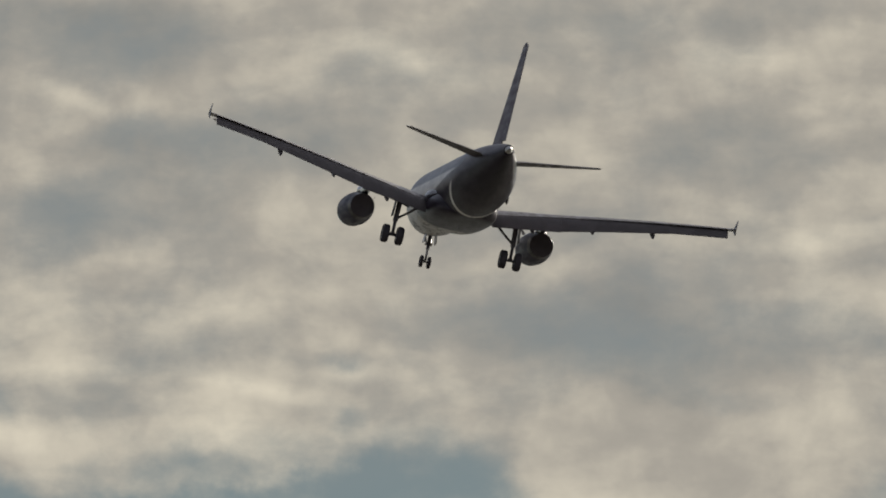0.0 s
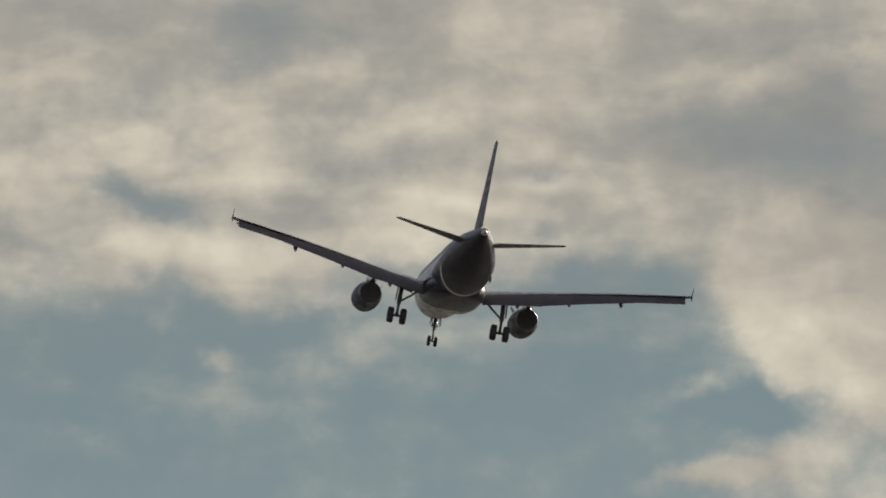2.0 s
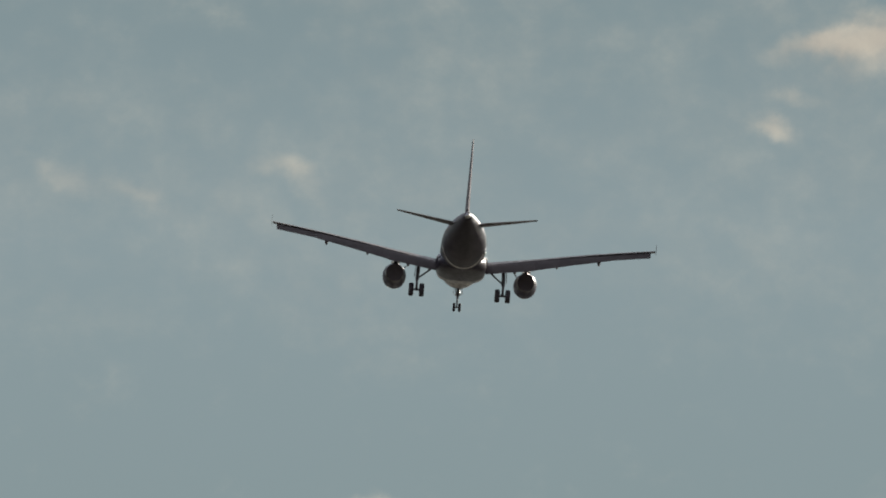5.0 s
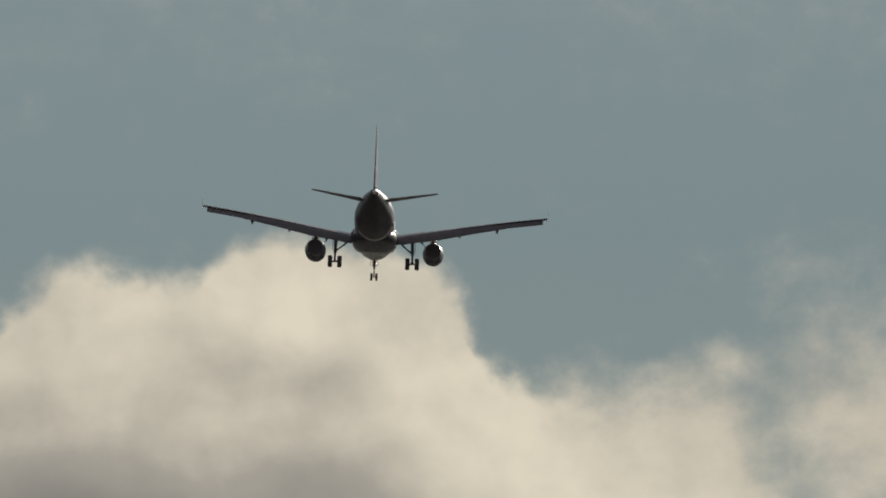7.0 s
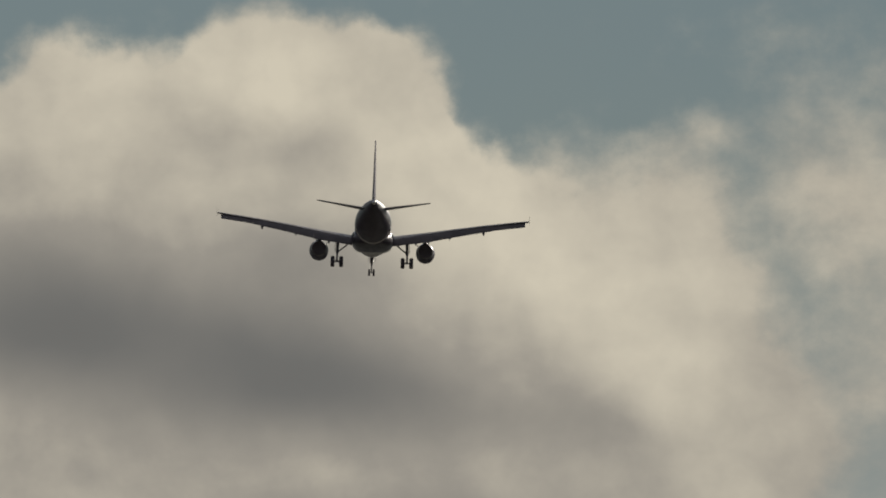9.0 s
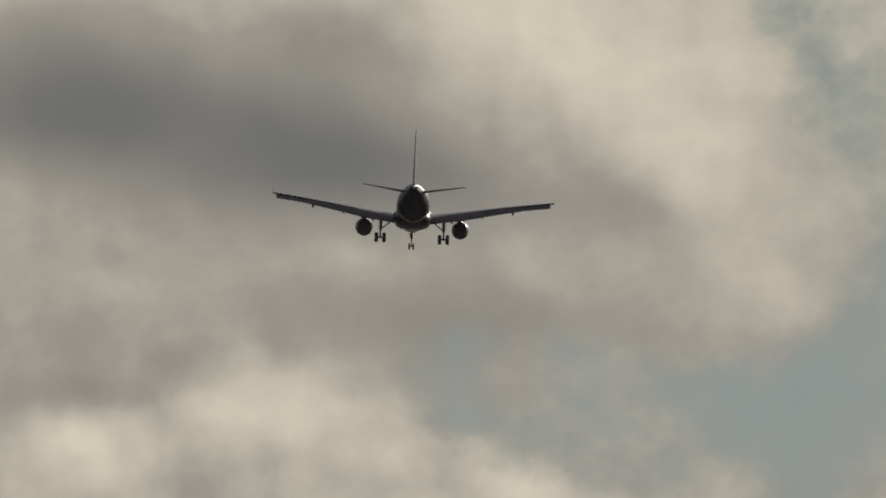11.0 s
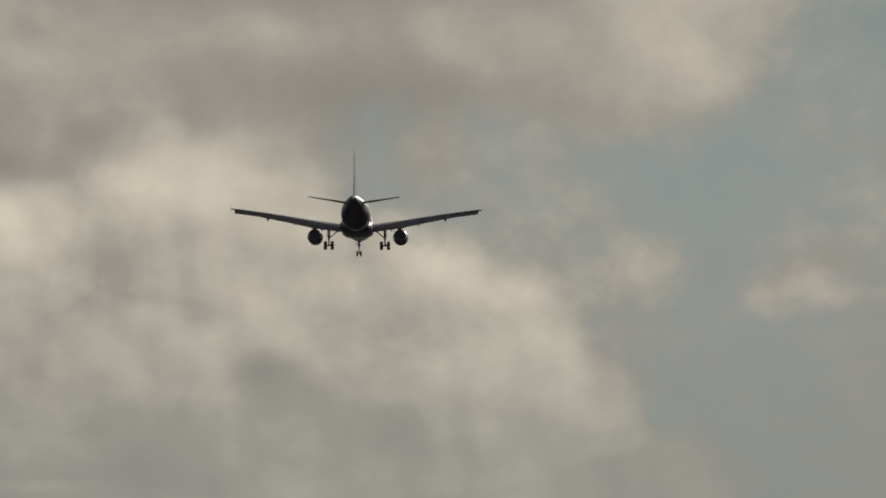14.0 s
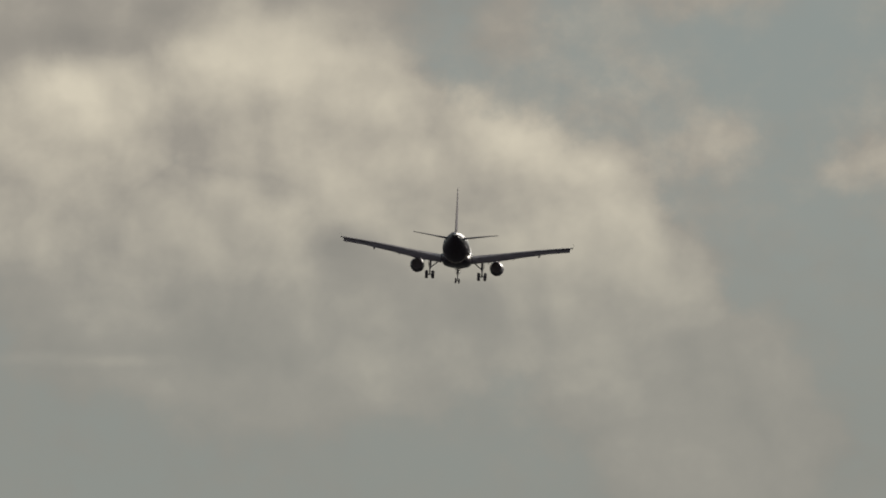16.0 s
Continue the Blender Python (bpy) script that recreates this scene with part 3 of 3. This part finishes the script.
def build_engine(side):
    at = (side * 5.80, 0, -2.05)
    nacelle = part("engine", lathe([(5.6, 0.84), (6.9, 0.86), (7.35, 0.90), (7.45, 0.94), (7.35, 0.97), (6.9, 1.00), (6.0, 1.03), (5.0, 1.03), (4.0, 0.98), (3.0, 0.88), (2.15, 0.76), (2.1, 0.74), (2.3, 0.72), (2.75, 0.70)], at, count=48), COWL, airliner, "dark engine cowling")
    part("inlet_lip", lathe([(6.95, 1.003), (7.35, 0.975), (7.46, 0.942), (7.36, 0.895), (6.95, 0.855), (6.95, 0.875)], at, count=48), BARE, nacelle, "polished metal inlet lip")
    part("nozzle", lathe([(2.75, 0.852), (2.15, 0.768), (2.05, 0.745), (2.05, 0.735)], at, count=48, caps=False), BURNT, nacelle, "heat-stained exhaust nozzle")
    part("exhaust_cone", lathe([(2.9, 0.46), (2.6, 0.38), (2.3, 0.22), (2.05, 0.05)], at, count=32), HOLE, nacelle)
    part("exhaust_duct", lathe([(2.06, 0.732), (2.3, 0.712), (2.72, 0.69), (2.73, 0.30)], at, count=48), HOLE, nacelle, "dull inside of the nozzle")
    # bare metal, widened and tapered aft to catch the sun glint
    part("pylon", tube([ellipse(y, w, z, h, 20, x=side * 5.78, power=3) for y, w, z, h in ((6.2, 0.10, -0.98, 0.10), (5.0, 0.20, -0.86, 0.28), (3.4, 0.28, -0.84, 0.46), (2.4, 0.30, -0.84, 0.46), (1.8, 0.16, -0.80, 0.36), (1.3, 0.02, -0.76, 0.2))]), BARE, nacelle, "bright metal engine pylon")
    # added polished bulge, placed where the sun glints off it
    part("glint_bulge", tube([ellipse(y, w, -1.0, h, 24, x=at[0]) for y, w, h in between([(4.7, 0.03, 0.03), (4.3, 0.26, 0.20), (3.6, 0.40, 0.30), (3.0, 0.34, 0.26), (2.55, 0.03, 0.03)], 4)]), BARE, nacelle, "polished bulge added under the pylon to catch a sun glint")
    inner = -side
    part("strake", tube([[(at[0] + inner * 0.80, 6.2, at[2] + 0.72), (at[0] + inner * 0.78, 6.2, at[2] + 0.74), (at[0] + inner * 0.79, 5.0, at[2] + 0.74)],
                         [(at[0] + inner * 1.08, 5.4, at[2] + 0.98), (at[0] + inner * 1.06, 5.4, at[2] + 1.0), (at[0] + inner * 1.05, 5.0, at[2] + 1.0)]]), COWL, nacelle)


def wheel(name, x, y, z, radius, width):
    r, w = radius, width / 2
    tyre = part(name, lathe([(-w * 0.75, r * 0.52), (-w, r * 0.70), (-w, r * 0.86), (-w * 0.72, r * 0.975), (-w * 0.3, r), (w * 0.3, r), (w * 0.72, r * 0.975), (w, r * 0.86), (w, r * 0.70), (w * 0.75, r * 0.52)], (x, y, z), "X", 36), RUBBER, airliner, "black rubber tyre")
    part("rim", lathe([(-w * 0.82, r * 0.54), (-w * 0.82, r * 0.44), (-w * 0.4, r * 0.36), (-w * 0.4, r * 0.16), (-w * 0.95, r * 0.12), (w * 0.95, r * 0.12), (w * 0.4, r * 0.16), (w * 0.4, r * 0.36), (w * 0.82, r * 0.44), (w * 0.82, r * 0.54)], (x, y, z), "X", 28), RIM, tyre)


def build_main_gear(side):
    x, z = side * 3.80, -3.62
    leg = part("main_landing_gear", joined(rod((side * 3.72, 0.1, -0.8), (x, 0, -2.75), 0.17, 0.16), rod((x, 0, -2.7), (x, 0, z + 0.05), 0.10), rod((x, 0, z - 0.08), (x, 0, z + 0.16), 0.15)), STEEL, airliner, "grey steel landing gear leg")
    part("axle", rod((x - 0.62, 0, z), (x + 0.62, 0, z), 0.085), STEEL, leg)
    part("side_brace", joined(rod((x, 0.02, -2.62), (side * 2.95, 0.05, -1.95), 0.075), rod((side * 2.95, 0.05, -1.95), (side * 2.1, 0.1, -1.15), 0.085)), STEEL, leg)
    part("torque_link", joined(rod((x, -0.14, -2.75), (x, -0.48, -3.12), 0.05), rod((x, -0.48, -3.12), (x, -0.13, z + 0.08), 0.05)), STEEL, leg)
    part("gear_door", slab((0.05, 0.95, 1.45), (side * 4.02, 0.05, -1.75), (0, side * -3, 0), 0.02), WING_GREY, leg)
    for o in (-0.465, 0.465):
        wheel("main_wheel", x + o, 0, z, 0.585, 0.43)


def build_nose_gear():
    y, z = 12.6, -3.76
    leg = part("nose_landing_gear", joined(rod((0, y + 0.25, -1.7), (0, y + 0.05, -2.95), 0.11), rod((0, y + 0.05, -2.9), (0, y, z), 0.07)), STEEL, airliner, "slim steel nose gear leg")
    part("axle", rod((-0.34, y, z), (0.34, y, z), 0.055), STEEL, leg)
    part("drag_brace", joined(rod((0.12, y + 0.1, -2.6), (0.22, y + 1.5, -1.85), 0.05), rod((-0.12, y + 0.1, -2.6), (-0.22, y + 1.5, -1.85), 0.05)), STEEL, leg)
    part("torque_link", joined(rod((0, y - 0.08, -2.9), (0, y - 0.33, -3.2), 0.035), rod((0, y - 0.33, -3.2), (0, y - 0.06, z + 0.12), 0.035)), STEEL, leg)
    for side in (-1, 1):
        part("gear_door", slab((0.04, 1.1, 0.62), (side * 0.36, y - 0.15, -2.28), (0, side * -6, 0), 0.015), FUSELAGE, leg)
        part("taxi_lamp", lathe([(-0.06, 0.04), (0.0, 0.09), (0.05, 0.095), (0.06, 0.0)], (side * 0.17, y + 0.14, -2.6), count=16), BARE, leg)
        wheel("nose_wheel", side * 0.25, y, z, 0.385, 0.22)


for side in (-1, 1):
    build_wing(side)
    build_tailplane(side)
    build_engine(side)
    build_main_gear(side)
build_nose_gear()


def motions():
    """The airliner flies away, rolling out of a gentle right turn."""
    walk(airliner, [
        (0, pose(16.88, 888.45, 182.49, 7.82, 10.96, 7.97)),
        (0.5, pose(13.30, 924.53, 185.94, 7.32, 10.26, 7.23)),
        (1, pose(10.11, 960.75, 188.00, 6.56, 9.77, 6.68)),
        (1.5, pose(7.44, 997.04, 189.97, 5.88, 9.37, 6.33)),
        (2, pose(4.91, 1032.98, 191.69, 5.28, 8.90, 5.86)),
        (2.5, pose(2.88, 1068.70, 192.95, 4.83, 8.59, 5.20)),
        (3, pose(1.17, 1104.60, 193.90, 4.62, 8.31, 4.72)),
        (3.5, pose(-0.42, 1141.21, 194.70, 4.43, 7.58, 4.17)),
        (3.7, pose(-1.07, 1156.13, 195.02, 4.36, 7.25, 3.86)),
        (5.8, pose(-5.25, 1319.78, 197.20, 2.65, 3.11, 0.50)),
        (6, pose(-5.10, 1334.30, 197.09, 2.46, 2.99, 0.36)),
        (6.5, pose(-4.99, 1370.57, 196.57, 2.18, 2.71, 0.03)),
        (7, pose(-5.31, 1406.48, 195.63, 1.99, 2.28, 0.03)),
        (7.5, pose(-5.09, 1442.76, 194.63, 2.02, 1.83, 0.13)),
        (8, pose(-4.82, 1480.45, 193.54, 2.09, 1.52, 0.24)),
        (8.5, pose(-4.32, 1519.05, 192.22, 2.24, 1.50, 0.40)),
        (9, pose(-4.02, 1558.04, 190.88, 2.39, 1.67, 0.42)),
        (9.5, pose(-3.57, 1598.44, 189.96, 2.53, 1.88, 0.66)),
        (9.7, pose(-3.22, 1614.90, 189.26, 2.54, 1.96, 0.74)),
        (11.8, pose(-2.59, 1791.99, 186.49, 1.94, 2.28, -0.02)),
        (12, pose(-2.23, 1806.18, 185.78, 1.79, 2.11, -0.17)),
        (12.5, pose(-1.71, 1841.40, 184.39, 1.36, 1.61, -0.52)),
        (13, pose(-0.82, 1876.77, 182.82, 0.96, 1.05, -0.84)),
        (13.5, pose(-0.24, 1912.06, 180.98, 0.73, 0.61, -1.16)),
        (14, pose(0.55, 1947.88, 179.29, 0.70, 0.33, -1.42)),
        (14.5, pose(1.38, 1984.36, 177.05, 0.82, 0.38, -1.32)),
        (15, pose(2.17, 2021.40, 174.80, 0.97, 0.96, -1.27)),
        (15.5, pose(3.44, 2059.06, 172.18, 1.28, 1.94, -1.26)),
        (16, pose(4.01, 2097.49, 169.95, 1.65, 3.05, -1.09)),
    ])


motions()
